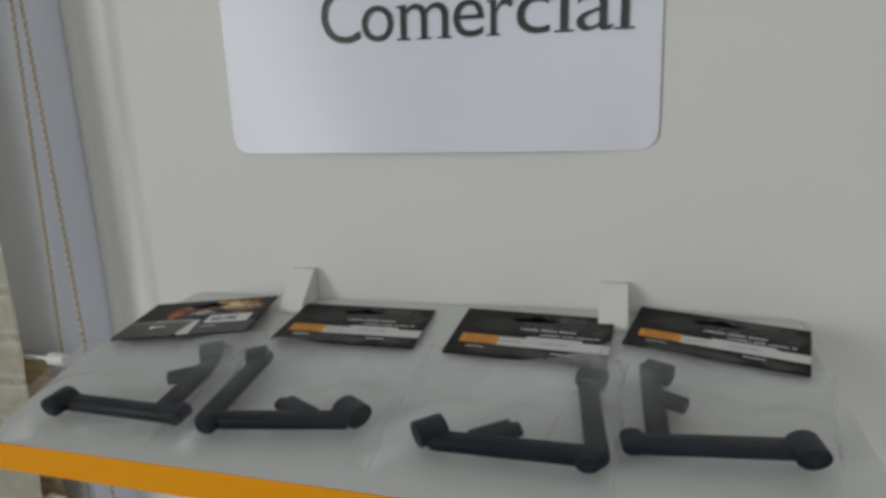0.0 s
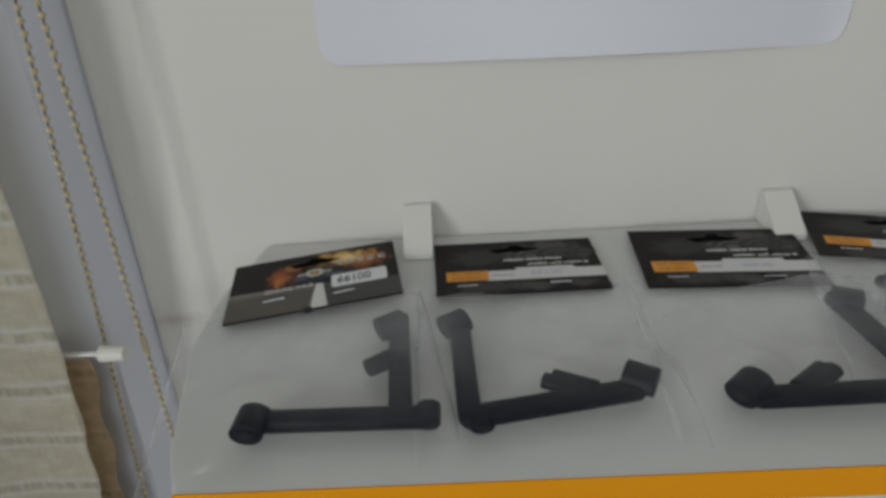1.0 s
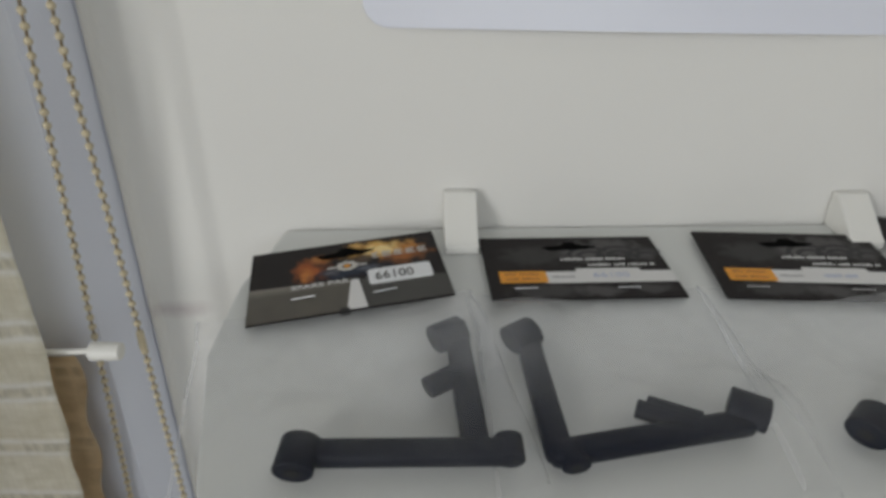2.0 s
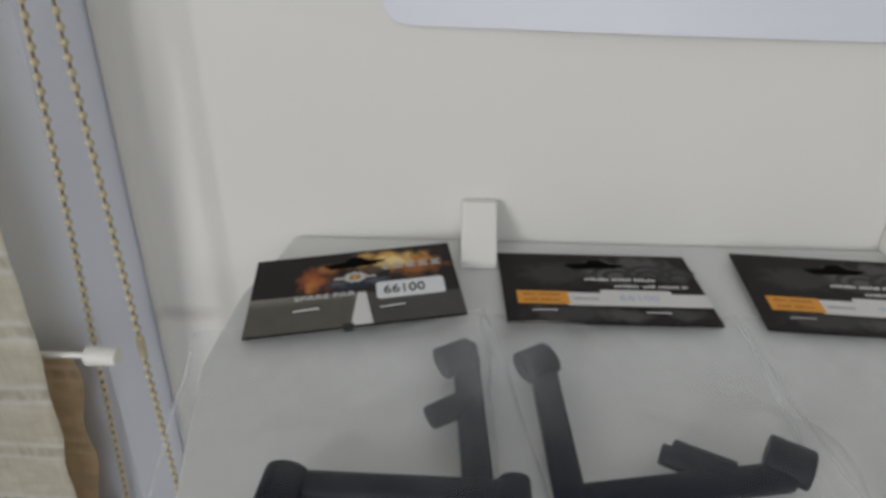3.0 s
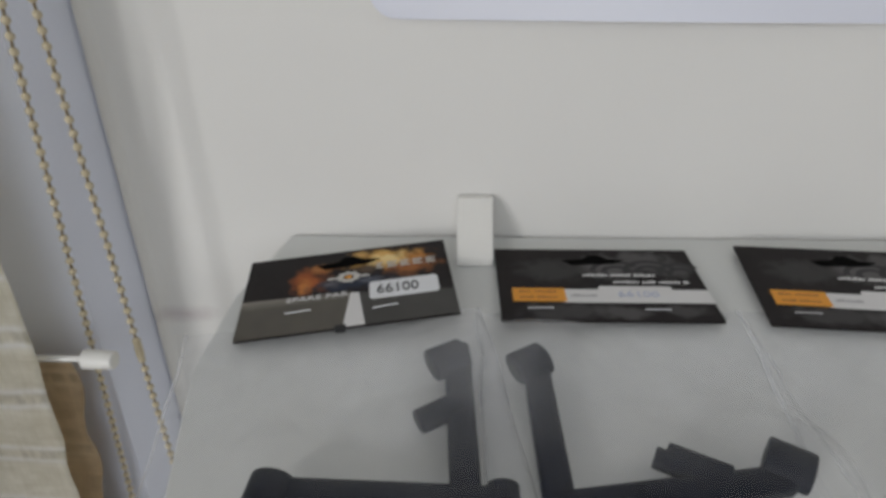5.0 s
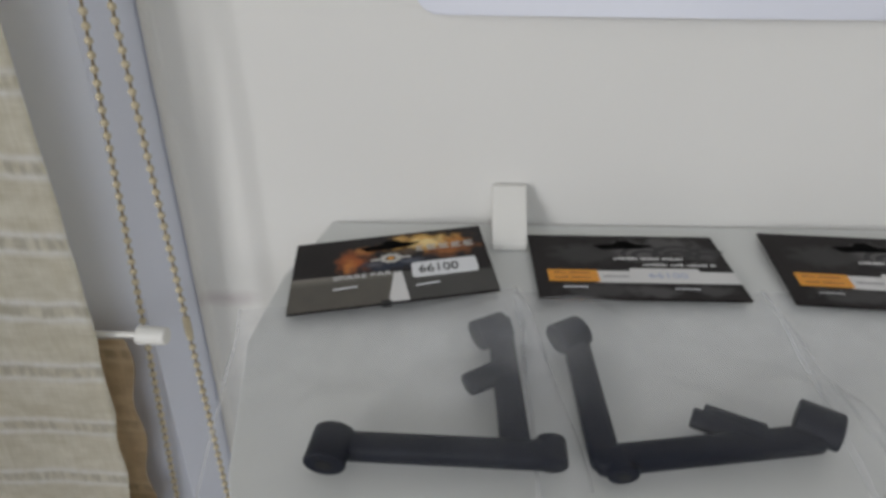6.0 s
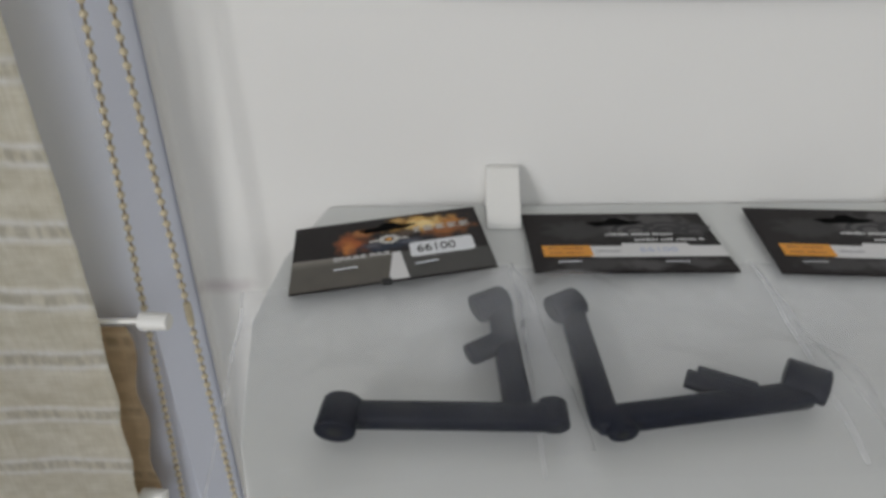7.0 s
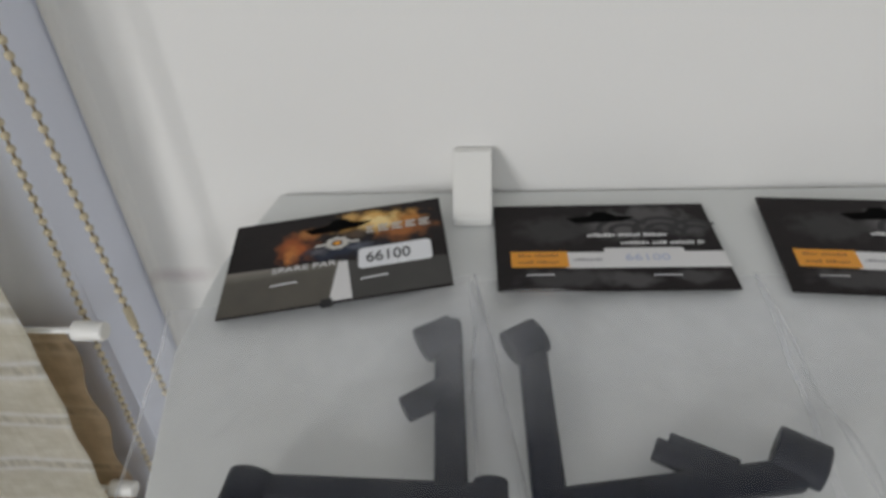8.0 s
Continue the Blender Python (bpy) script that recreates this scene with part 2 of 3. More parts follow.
def box(lo, hi, bevel=0.0, bm=None, segments=2):
    bm = bm or bmesh.new()
    lo, hi = Vector(lo), Vector(hi)
    made = bmesh.ops.create_cube(bm, size=1, matrix=Matrix.LocRotScale((lo + hi) / 2, None, hi - lo))["verts"]
    if bevel:
        edges = {e for v in made for e in v.link_edges}
        bmesh.ops.bevel(bm, geom=list(edges), offset=bevel, segments=segments, affect="EDGES", profile=0.5)
    return bm


def prism(outline, depth, axis="z", at=0.0, bevel=0.0):
    """An outline of (a, b) pairs, made thick along an axis."""
    bm = bmesh.new()
    put = {"z": lambda a, b, c: (a, b, c), "x": lambda a, b, c: (c, a, b), "y": lambda a, b, c: (a, c, b)}[axis]
    low = [bm.verts.new(put(a, b, at)) for a, b in outline]
    high = [bm.verts.new(put(a, b, at + depth)) for a, b in outline]
    bm.faces.new(low[::-1])
    bm.faces.new(high)
    n = len(outline)
    for i in range(n):
        bm.faces.new((low[i], low[(i + 1) % n], high[(i + 1) % n], high[i]))
    if bevel:
        bmesh.ops.bevel(bm, geom=list(bm.edges), offset=bevel, segments=2, affect="EDGES", profile=0.5)
    return bm


def rod(a, b, r, r2=None, sides=20, bevel=0.0, bm=None):
    """A round bar from a to b."""
    bm = bm or bmesh.new()
    a, b = Vector(a), Vector(b)
    q = (b - a).to_track_quat("Z", "Y")
    made = bmesh.ops.create_cone(bm, cap_ends=True, segments=sides, radius1=r, radius2=r2 or r, depth=(b - a).length,
                                 matrix=Matrix.LocRotScale((a + b) / 2, q, None))["verts"]
    if bevel:
        rims = [e for e in {e for v in made for e in v.link_edges} if any(len(f.verts) > 4 for f in e.link_faces)]
        bmesh.ops.bevel(bm, geom=rims, offset=bevel, segments=2, affect="EDGES", profile=0.5)
    return bm


def rounded(w, h, r, steps=5, cx=0.0, cy=0.0):
    pts = []
    for sx, sy, a0 in ((1, 1, 0), (-1, 1, 90), (-1, -1, 180), (1, -1, 270)):
        for i in range(steps + 1):
            a = radians(a0 + 90 * i / steps)
            pts.append((cx + sx * (w / 2 - r) + r * math.cos(a), cy + sy * (h / 2 - r) + r * math.sin(a)))
    return pts


def lettering(name, words, width, height, mat, parent, m, label="", thick=0.0002, bold=0.0):
    """Words in the built-in font, scaled to a width and height, centred on the pose m."""
    cu = bpy.data.curves.new(name, "FONT")
    cu.body = words
    cu.extrude = 0.02
    cu.offset = bold
    tmp = new(name, cu)
    bpy.context.view_layer.update()
    me = bpy.data.meshes.new_from_object(tmp.evaluated_get(bpy.context.evaluated_depsgraph_get()))
    bpy.data.objects.remove(tmp)
    co = np.array([v.co[:] for v in me.vertices])
    lo, hi = co.min(0), co.max(0)
    for v in me.vertices:
        v.co = ((v.co[0] - (lo[0] + hi[0]) / 2) * width / (hi[0] - lo[0]), (v.co[1] - (lo[1] + hi[1]) / 2) * height / (hi[1] - lo[1]),
                thick * (1 if v.co[2] > 0 else 0))
    me.materials.clear()
    me.materials.append(mat)
    ob = new(name, me)
    ob.parent = parent
    ob.matrix_basis = m
    return tagged(ob, label)


def serif_word(name, letters, mat, parent, m, label):
    """A word of built-in letters, each fitted between two x and to a height over the baseline, with slab feet and flags on its stems."""
    whole = bmesh.new()
    for ch, x0, x1, high in letters:
        cu = bpy.data.curves.new(name, "FONT")
        cu.body, cu.extrude, cu.offset = ch, 0.02, -0.005
        tmp = new(name, cu)
        bpy.context.view_layer.update()
        me = bpy.data.meshes.new_from_object(tmp.evaluated_get(bpy.context.evaluated_depsgraph_get()))
        bpy.data.objects.remove(tmp)
        bm = bmesh.new()
        bm.from_mesh(me)
        if ch in "mril":
            base_y = min(v.co.y for v in bm.verts)
            foot = sorted({round(v.co.x, 4) for v in bm.verts if v.co.y < base_y + 0.004})
            stems = [(a, b) for a, b in zip(foot, foot[1:]) if 0.03 < b - a < 0.11]
            tops = max(v.co.y for v in bm.verts) if ch != "i" else 0.50
            for k, (a, b) in enumerate(stems):
                box((a - 0.055, base_y, -0.02), (b + 0.055, base_y + 0.022, 0.02), bm=bm)
                if k == 0:
                    box((a - 0.05, tops - 0.045, -0.02), (a + 0.01, tops - 0.02, 0.02), bm=bm)
        lo = [min(v.co[k] for v in bm.verts) for k in (0, 1)]
        hi = [max(v.co[k] for v in bm.verts) for k in (0, 1)]
        for v in bm.verts:
            v.co = (x0 + (v.co.x - lo[0]) * (x1 - x0) / (hi[0] - lo[0]), (v.co.y - lo[1]) * high / (hi[1] - lo[1]), 0.0002 if v.co.z > 0 else 0.0)
        bm.to_mesh(me)
        bm.free()
        whole.from_mesh(me)
    ob = part(name, whole, mat, parent, label)
    ob.matrix_basis = m
    return ob


# ---- the setting ----
SHELF_TOP = 1.2
LEFT, RIGHT, FRONT, HIGH = -0.198, 2.4, -3.0, 2.6


def setting(name, bm, mat, label, category, smooth=False):
    return tagged(part(name, bm, mat, None, "", smooth), label, category, "", "structure")


ROOM = -0.85
setting("floor", box((ROOM - 0.2, FRONT - 0.2, -0.1), (RIGHT + 0.2, 0.15, 0)), FLOOR, "grey tiled floor of the shop", "floor")
setting("ceiling", box((ROOM - 0.2, FRONT - 0.2, HIGH), (RIGHT + 0.2, 0.15, HIGH + 0.1)), CEIL, "plain white painted ceiling", "ceiling")
setting("wall_back", box((LEFT + 0.0005, 0, 0), (RIGHT + 0.15, 0.12, HIGH)), WALL, "white painted wall behind the shelf", "wall")


def wall_with_opening(x0, x1, y0, y1, a0, a1, z0, z1, axis):
    """A wall block with one opening from a0 to a1 and z0 to z1, along the axis it runs."""
    bm = bmesh.new()
    for p0, p1, q0, q1 in ((None, a0, 0, HIGH), (a1, None, 0, HIGH), (a0, a1, 0, z0), (a0, a1, z1, HIGH)):
        if axis == "y":
            box((x0, y0 if p0 is None else p0, q0), (x1, y1 if p1 is None else p1, q1), bm=bm)
        else:
            box((x0 if p0 is None else p0, y0, q0), (x1 if p1 is None else p1, y1, q1), bm=bm)
    return bm


setting("wall_right", box((RIGHT, FRONT, 0), (RIGHT + 0.15, 0, HIGH)), WALL, "plain white painted wall", "wall")
# the front opening is unseen, added so the fill light can enter
setting("wall_front", wall_with_opening(ROOM - 0.15, RIGHT + 0.15, FRONT - 0.15, FRONT, -0.52, 1.12, 1.08, 2.32, "x"), WALL, "white wall with the shop window", "wall")
setting("wall_left", wall_with_opening(ROOM - 0.15, ROOM, FRONT, 0.12, -1.57, -1.03, 0.89, 1.91, "y"), WALL, "white wall with the side window", "wall")
# the pier that stands forward beside the shelf, with the window that the blind covers
PIER, ARRIS = -0.040, -0.211
setting("wall_pier", wall_with_opening(ROOM, ARRIS, PIER, 0.12, -0.80, -0.34, 0.95, 2.15, "x"), PIER_TINT, "cool white painted pier beside the shelf", "wall")
# its splayed cheek runs back to the corner
setting("wall_cheek", prism([(ARRIS, PIER), (LEFT, 0.0), (LEFT, 0.12), (ARRIS, 0.12)], HIGH), PIER_TINT, "cool white splayed cheek of the pier", "wall")
# the rounded plaster of the inner corner
pts = [(LEFT - 0.0002, 0.0002)] + [(LEFT + 0.006 - 0.006 * math.sin(radians(a)), -0.006 + 0.006 * math.cos(radians(a))) for a in range(0, 91, 9)]
setting("corner_plaster", prism(pts, HIGH, "z", 0.0), WALL, "rounded white plaster in the wall corner", "plaster")


def window(name, x0, x1, y0, y1, z0, z1, label):
    """A white frame with a middle bar, set in an opening; it runs along the longer of x and y."""
    top = thing(name, pose(0, 0, 0), label, "window", "", "structure")
    w = 0.04
    along_x = (x1 - x0) > (y1 - y0)
    a0, a1 = (x0, x1) if along_x else (y0, y1)
    mid = (a0 + a1) / 2
    for p0, p1, q0, q1 in ((a0, a0 + w, z0, z1), (a1 - w, a1, z0, z1), (mid - w / 2, mid + w / 2, z0 + w, z1 - w),
                           (a0 + w, a1 - w, z0, z0 + w), (a0 + w, a1 - w, z1 - w, z1)):
        if along_x:
            part("window_frame", box((p0, y0, q0), (p1, y1, q1), 0.003), WEDGE, top)
        else:
            part("window_frame", box((x0, p0, q0), (x1, p1, q1), 0.003), WEDGE, top)
    return top


window("window_1", ROOM - 0.12, ROOM - 0.07, -1.57, -1.03, 0.89, 1.91, "white framed side window letting in daylight")
window("window_2", -0.52, 1.12, FRONT - 0.12, FRONT - 0.07, 1.08, 2.32, "white framed shop window letting in daylight")
window("window_3", -0.80, -0.34, 0.02, 0.06, 0.95, 2.15, "white framed window behind the woven blind")

# ---- the shelf ----
X0, X1, DEPTH, THICK = -0.104, 0.335, 0.209, 0.0175
shelf = thing("wall_shelf", pose(0.11, 0, SHELF_TOP), "white melamine wall shelf with an orange front edge", "shelf")
# the end of the board is shaped to fit the camera's view, cut back at both corners
outline = [(X0, -DEPTH), (X1, -DEPTH), (X1, -0.0175), (-0.110, -0.0175), (-0.1245, -0.070), (-0.1275, -0.120), (-0.1130, -0.187)]
part("board", prism([(x - 0.11, y) for x, y in outline], THICK, "z", -THICK, 0.0006), SHELF, shelf)
part("edge_band", box((X0 - 0.11 - 0.0002, -DEPTH - 0.0012, -THICK - 0.0002), (X1 - 0.11 + 0.0002, -DEPTH - 0.0001, 0.0002), 0.0004), ORANGE, shelf, "bright orange edge band")


def wedge(x, high, label):
    """A white wedge-shaped corner block: upright against the wall, sloping down to the front."""
    out = [(0, -0.0005), (0, high), (-0.005, high), (-0.0286, 0.0000), (-0.0288, -0.0042)]
    ob = part("corner_block", prism(out, 0.0188, "x", -0.0094, 0.0008), WEDGE, None)
    ob.matrix_basis = pose(x, -0.0006, SHELF_TOP + 0.0004)
    return tagged(ob, label, "corner block", "corner blocks on the shelf")


wedge(-0.009, 0.0236, "white plastic wedge corner block between shelf and wall")
wedge(0.2215, 0.0205, "white plastic wedge corner block between shelf and wall")


# ---- the notice ----
def notice():
    w, h, r = 0.306, 0.216, 0.013
    top = thing("wall_notice", pose(0.0935, 0, 1.3103), "white laminated paper notice with large black lettering on the wall", "notice")
    nx, nz = 60, 44
    bm = bmesh.new()

    def lift(u, v):
        # the lower edge stands off the wall, most to the right of the middle; the right edge curls a little
        low = max(0.0, 1 - v / 0.5) ** 2
        return 0.0008 + low * (0.0065 * math.sin(math.pi * min(1, max(0, u * 0.95 + 0.1))) * (0.35 + u)) + 0.0014 * max(0, (u - 0.95) / 0.05) ** 2
    grid = {}
    for i in range(nx + 1):
        for j in range(nz + 1):
            u, v = i / nx, j / nz
            x, z = (u - 0.5) * w, v * h
            # the rounded corners of the pouch
            dx, dz = abs(x) - (w / 2 - r), abs(z - h / 2) - (h / 2 - r)
            if dx > 0 and dz > 0:
                d = math.hypot(dx, dz)
                m = max(dx, dz)
                k = m / d
                x, z = math.copysign(w / 2 - r + dx * k, x), h / 2 + math.copysign(h / 2 - r + dz * k, z - h / 2)
            grid[i, j] = bm.verts.new((x, -lift(u, v), z - 0.0040 * (u - 0.5) * (1 - v)))
    for i in range(nx):
        for j in range(nz):
            bm.faces.new((grid[i, j], grid[i + 1, j], grid[i + 1, j + 1], grid[i, j + 1]))
    extra = bmesh.ops.extrude_face_region(bm, geom=list(bm.faces))["geom"]
    for v in extra:
        if isinstance(v, bmesh.types.BMVert):
            v.co.y += 0.0004
    sheet = part("sheet", bm, PAPER, top, "", True)
    sheet.data.set_sharp_from_angle(angle=radians(35))
    word = (("C", 0.0210, 0.0495, 0.0360), ("o", 0.0512, 0.0738, 0.0232), ("m", 0.0762, 0.1150, 0.0228), ("e", 0.1160, 0.1362, 0.0232), ("r", 0.1382, 0.1556, 0.0228),
            ("c", 0.1578, 0.1788, 0.0232), ("i", 0.1818, 0.1938, 0.0330), ("a", 0.1955, 0.2178, 0.0232), ("l", 0.2185, 0.2305, 0.0350))
    serif_word("lettering", word, INK, top, pose(-0.0935, -0.0021, 0.0770, 90, 0, 0) @ pose(0, 0, 0, 0, 0, -1.2), "large black printed word")
    return top


notice()


# ---- packaged parts ----
def arm_shapes(kind):
    """Local plan of a moulded arm: bars, bosses and stubs, with the corner of the L at the origin and the long bar to the right."""
    if kind == "a":
        return dict(long=((-0.012, 0.003), (0.063, 0.003)), short=((0.0, 0.006), (0.0055, 0.072)), knuckle=((-0.012, -0.0015), (-0.012, 0.0095)),
                    end=((0.0645, -0.0065), (0.0635, 0.008)), top=((0.0025, 0.0675), (0.0150, 0.0600)), stub=((0.002, 0.043), (0.018, 0.033)))
    return dict(long=((0.0, 0.001), (0.075, 0.013)), short=((0.0, 0.002), (-0.003, 0.068)), knuckle=((0.005, -0.0055), (0.004, 0.004)),
                end=((0.0700, 0.0212), (0.0828, 0.0138)), top=((-0.0110, 0.0585), (0.0005, 0.0655)), stub=((0.055, 0.010), (0.0335, 0.0205)))


def suspension_arm(kind, x, y, turn, mirror, label, size=1.0):
    sgn = -1 if mirror else 1
    top = thing("suspension_arm", pose(x, y, SHELF_TOP + 0.0012, 0, 0, turn), label, "model car part", "suspension arms on the shelf")
    s = arm_shapes(kind)
    f = {k: [(size * sgn * p[0], size * p[1]) for p in v] for k, v in s.items()}

    def flat(bm):
        for v in bm.verts:
            v.co.z = 0.0095 + 0.75 * (v.co.z - 0.0075)
        return bm

    def bar(p, q, width, high, z0=0.0):
        p, q = Vector((*p, 0)), Vector((*q, 0))
        d = q - p
        ang = math.atan2(d.y, d.x)
        bm = box((-0.004, -width / 2, z0), (d.length + 0.002, width / 2, z0 + high), 0.0032, segments=3)
        bmesh.ops.transform(bm, matrix=Matrix.Translation(p) @ Matrix.Rotation(ang, 4, "Z"), verts=bm.verts)
        return bm

    part("long_bar", flat(bar(*f["long"], 0.0098, 0.0104)), BLACK, top, "", True)
    part("short_bar", flat(bar(*f["short"], 0.0106, 0.0098)), BLACK, top, "", True)

    def boss(name, ends, r, hole):
        a, b = [Vector((*p, r)) for p in ends]
        ob = part(name, flat(rod(a, b, r, sides=28, bevel=0.0008)), BLACK, top)
        d = (b - a).normalized()
        # dark discs on both ends carry the shade of the holes
        for e, sg in ((a, -1), (b, 1)):
            part("bore_shade", flat(rod(e + d * sg * 0.0003 - d * sg * 0.002, e + d * sg * 0.0003, hole, sides=18)), HOLE, ob)
        return ob

    boss("end_boss", f["end"], 0.0074 if kind == "a" else 0.0078, 0.0028)
    boss("pivot_boss", f["top"], 0.0075, 0.003)
    boss("knuckle", f["knuckle"], 0.0055, 0.002)
    a, b = [Vector((*p, 0.0062)) for p in f["stub"]]
    part("stub", flat(rod(a, b, 0.0048 if kind == "b" else 0.0056, 0.0042 if kind == "b" else 0.005, bevel=0.0008)), BLACK, top)
    if kind == "b":
        off = Vector((0.002, 0.0032, 0.001))
        off.x *= sgn
        part("stub", flat(rod(a + off, b + off + (a - b) * 0.12, 0.0038, 0.0035, bevel=0.0008)), BLACK, top)
    # capsules in the plan for the film that lies over it
    m = top.matrix_basis
    cap = []
    for key, r, hgt in (("long", 0.0048, 0.0136), ("short", 0.0056, 0.0136), ("end", 0.0078, 0.0176), ("top", 0.0075, 0.0172), ("knuckle", 0.0058, 0.0140), ("stub", 0.005, 0.0144)):
        p, q = [(m @ Vector((*c, 0))).xy for c in f[key]]
        cap.append((p, q, r, hgt))
    return cap


ARMS = {
    1: suspension_arm("a", -0.0125, -0.185, -1.0, True, "black moulded plastic suspension arm lying in a clear bag"),
    2: suspension_arm("b", 0.0175, -0.1845, 0.0, False, "black moulded plastic suspension arm lying in a clear bag"),
    3: suspension_arm("b", 0.2165, -0.180, 9.5, True, "black moulded plastic suspension arm lying in a clear bag"),
    4: suspension_arm("a", 0.2430, -0.1685, 6.0, False, "black moulded plastic suspension arm lying in a clear bag", 0.94),
}


def near(p, a, b):
    d = b - a
    k = max(0.0, min(1.0, (p - a).dot(d) / d.length_squared))
    return (p - a - d * k).length


def film(top, cx, cy, turn, arms, low, seed, more=0.0):
    """The clear bag, draped over what lies in it: an upper film with folds and a lower film, welded round the rim."""
    half = 0.0605
    W, y1, y0 = 2 * half + more, -0.018, low
    step = 0.0015
    nx, ny = int(W / step), int((y1 - y0) / step)
    rot = Matrix.Rotation(radians(turn), 2)
    rnd = random.Random(seed)
    folds = [(rnd.uniform(-0.055, 0.055), rnd.uniform(-0.5, 0.5), rnd.uniform(0.0004, 0.0011), rnd.uniform(0.003, 0.006)) for _ in range(10)]
    bm = bmesh.new()
    up = {}
    for i in range(nx + 1):
        for j in range(ny + 1):
            lx, ly = -half - more + W * i / nx, y0 + (y1 - y0) * j / ny
            wob = 0.002 * noise.noise(Vector((lx * 30, ly * 30, seed)))
            wx, wy = rot @ Vector((lx + wob * (abs(lx) / 0.06), ly))
            p = Vector((cx + wx, cy + wy))
            h, over = 0.0016, 0.0
            for a, b, r, hgt in arms:
                gap = near(p, a, b) - r
                close = math.exp(-(max(0.0, gap) / 0.0190) ** 1.5)
                h = max(h, 0.0016 + (hgt - 0.0016) * close + 0.0006 * close * (1 - close) * 4 * abs(noise.noise(Vector((p.x * 130, p.y * 130, seed)))))
                if gap < 0.0025:
                    over = max(over, hgt)
            to_side = min(half - lx, lx + half + more)
            edge = min(to_side, ly - y0)
            h += 0.0006 * (noise.noise(Vector((lx * 55, ly * 40, 3 + seed))) + 0.6)
            for fx, slope, amp, wide in folds:
                d = lx - fx - slope * (ly + 0.08)
                h += amp * math.exp(-(d / wide) ** 2) * (0.5 + 0.5 * noise.noise(Vector((ly * 35, fx * 90, seed))))
            # the welded sides ripple upwards
            side = max(0.0, 1 - to_side / 0.010)
            h += side * (0.0026 + 0.0016 * noise.noise(Vector((ly * 45, lx * 10, seed * 2.0))))
            h = 0.0012 + (h - 0.0012) * min(1.0, edge / 0.006 + 0.25)
            h = max(h, over)
            tuck = min(1.0, (y1 - ly) / 0.012)
            h = 0.001 + (h - 0.001) * tuck
            up[i, j] = bm.verts.new((p.x - top.location.x, p.y - top.location.y, max(0.0009, h)))
    for i in range(nx):
        for j in range(ny):
            bm.faces.new((up[i, j], up[i + 1, j], up[i + 1, j + 1], up[i, j + 1]))
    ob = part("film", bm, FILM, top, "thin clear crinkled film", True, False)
    ob.visible_shadow = False
    me = ob.data
    for cols in ((0, 1), (nx - 1, nx)):
        bm = bmesh.new()
        lines = []
        for c in cols:
            lines.append([bm.verts.new(me.vertices[c * (ny + 1) + j].co + Vector((0, 0, 0.0004))) for j in range(ny + 1)])
        for j in range(ny):
            bm.faces.new((lines[0][j], lines[1][j], lines[1][j + 1], lines[0][j + 1]))
        seam = part("seam", bm, SEAM_GLINT, top, "milky welded side seam", True, False)
        seam.visible_shadow = False
    return ob


CW = 0.0985


def card_stock(front):
    """Black glossy header board with a faint print on it."""
    m = material("printed_header_black" if front else "printed_header_picture", (0.014, 0.011, 0.011), 0.42, vary=0.55, grain=250, bump=0.05, broad=55, spec=0.14)
    c = base(m)
    if front:
        for x, y, w, h, g in ((0.006, 0.014, 0.018, 0.012, 0.115), (0.024, 0.018, 0.016, 0.011, 0.095), (0.038, 0.012, 0.011, 0.010, 0.08), (-0.022, 0.010, 0.020, 0.012, 0.045), (-0.02, -0.022, 0.024, 0.007, 0.06), (0.006, -0.023, 0.014, 0.006, 0.085), (0.034, -0.022, 0.012, 0.005, 0.07)):
            blob(m, (x, y, 0), (w, h, 1), c, (g, g * 0.95, g * 0.95), rough=1.3, scale=140, sharp=0.5)
    else:
        # road below, fire and smoke above
        for x, y, w, h, col, k in (
                (-0.019, 0.008, 0.010, 0.014, (0.40, 0.11, 0.03), 150),
                (-0.021, 0.003, 0.004, 0.008, (0.55, 0.20, 0.05), 240),
                (-0.013, 0.017, 0.010, 0.005, (0.42, 0.17, 0.05), 220),
                (0.030, 0.013, 0.016, 0.012, (0.36, 0.13, 0.04), 150),
                (0.016, 0.021, 0.020, 0.010, (0.70, 0.38, 0.09), 150),
                (0.033, 0.018, 0.009, 0.004, (0.52, 0.22, 0.05), 240),
                (0.019, 0.020, 0.011, 0.007, (0.92, 0.72, 0.34), 230),
                (0.006, 0.026, 0.006, 0.004, (0.60, 0.36, 0.12), 240),
                (0.008, 0.012, 0.008, 0.004, (0.10, 0.07, 0.05), 240),
                (0.002, 0.001, 0.024, 0.007, (0.025, 0.032, 0.055), 200),
                (-0.008, 0.003, 0.006, 0.004, (0.12, 0.12, 0.14), 280),
                (0.010, 0.003, 0.007, 0.003, (0.11, 0.12, 0.15), 280)):
            blob(m, (x, y, 0), (w, h, 1), c, col, rough=1.9, scale=k, sharp=0.75)
    return m


ROAD = material("printed_road", (0.085, 0.075, 0.058), 0.38, vary=0.45, grain=120, bump=0, broad=40)
blob(ROAD, (-0.04, -0.004, 0), (0.07, 0.007, 1), base(ROAD), (0.22, 0.20, 0.17), rough=0.5, scale=120, sharp=0.9)
ROAD_DARK = material("printed_dark_road", (0.038, 0.036, 0.032), 0.38, vary=0.4, grain=120, bump=0, broad=40)
CARD_FRONT, CARD_PICTURE = card_stock(True), card_stock(False)


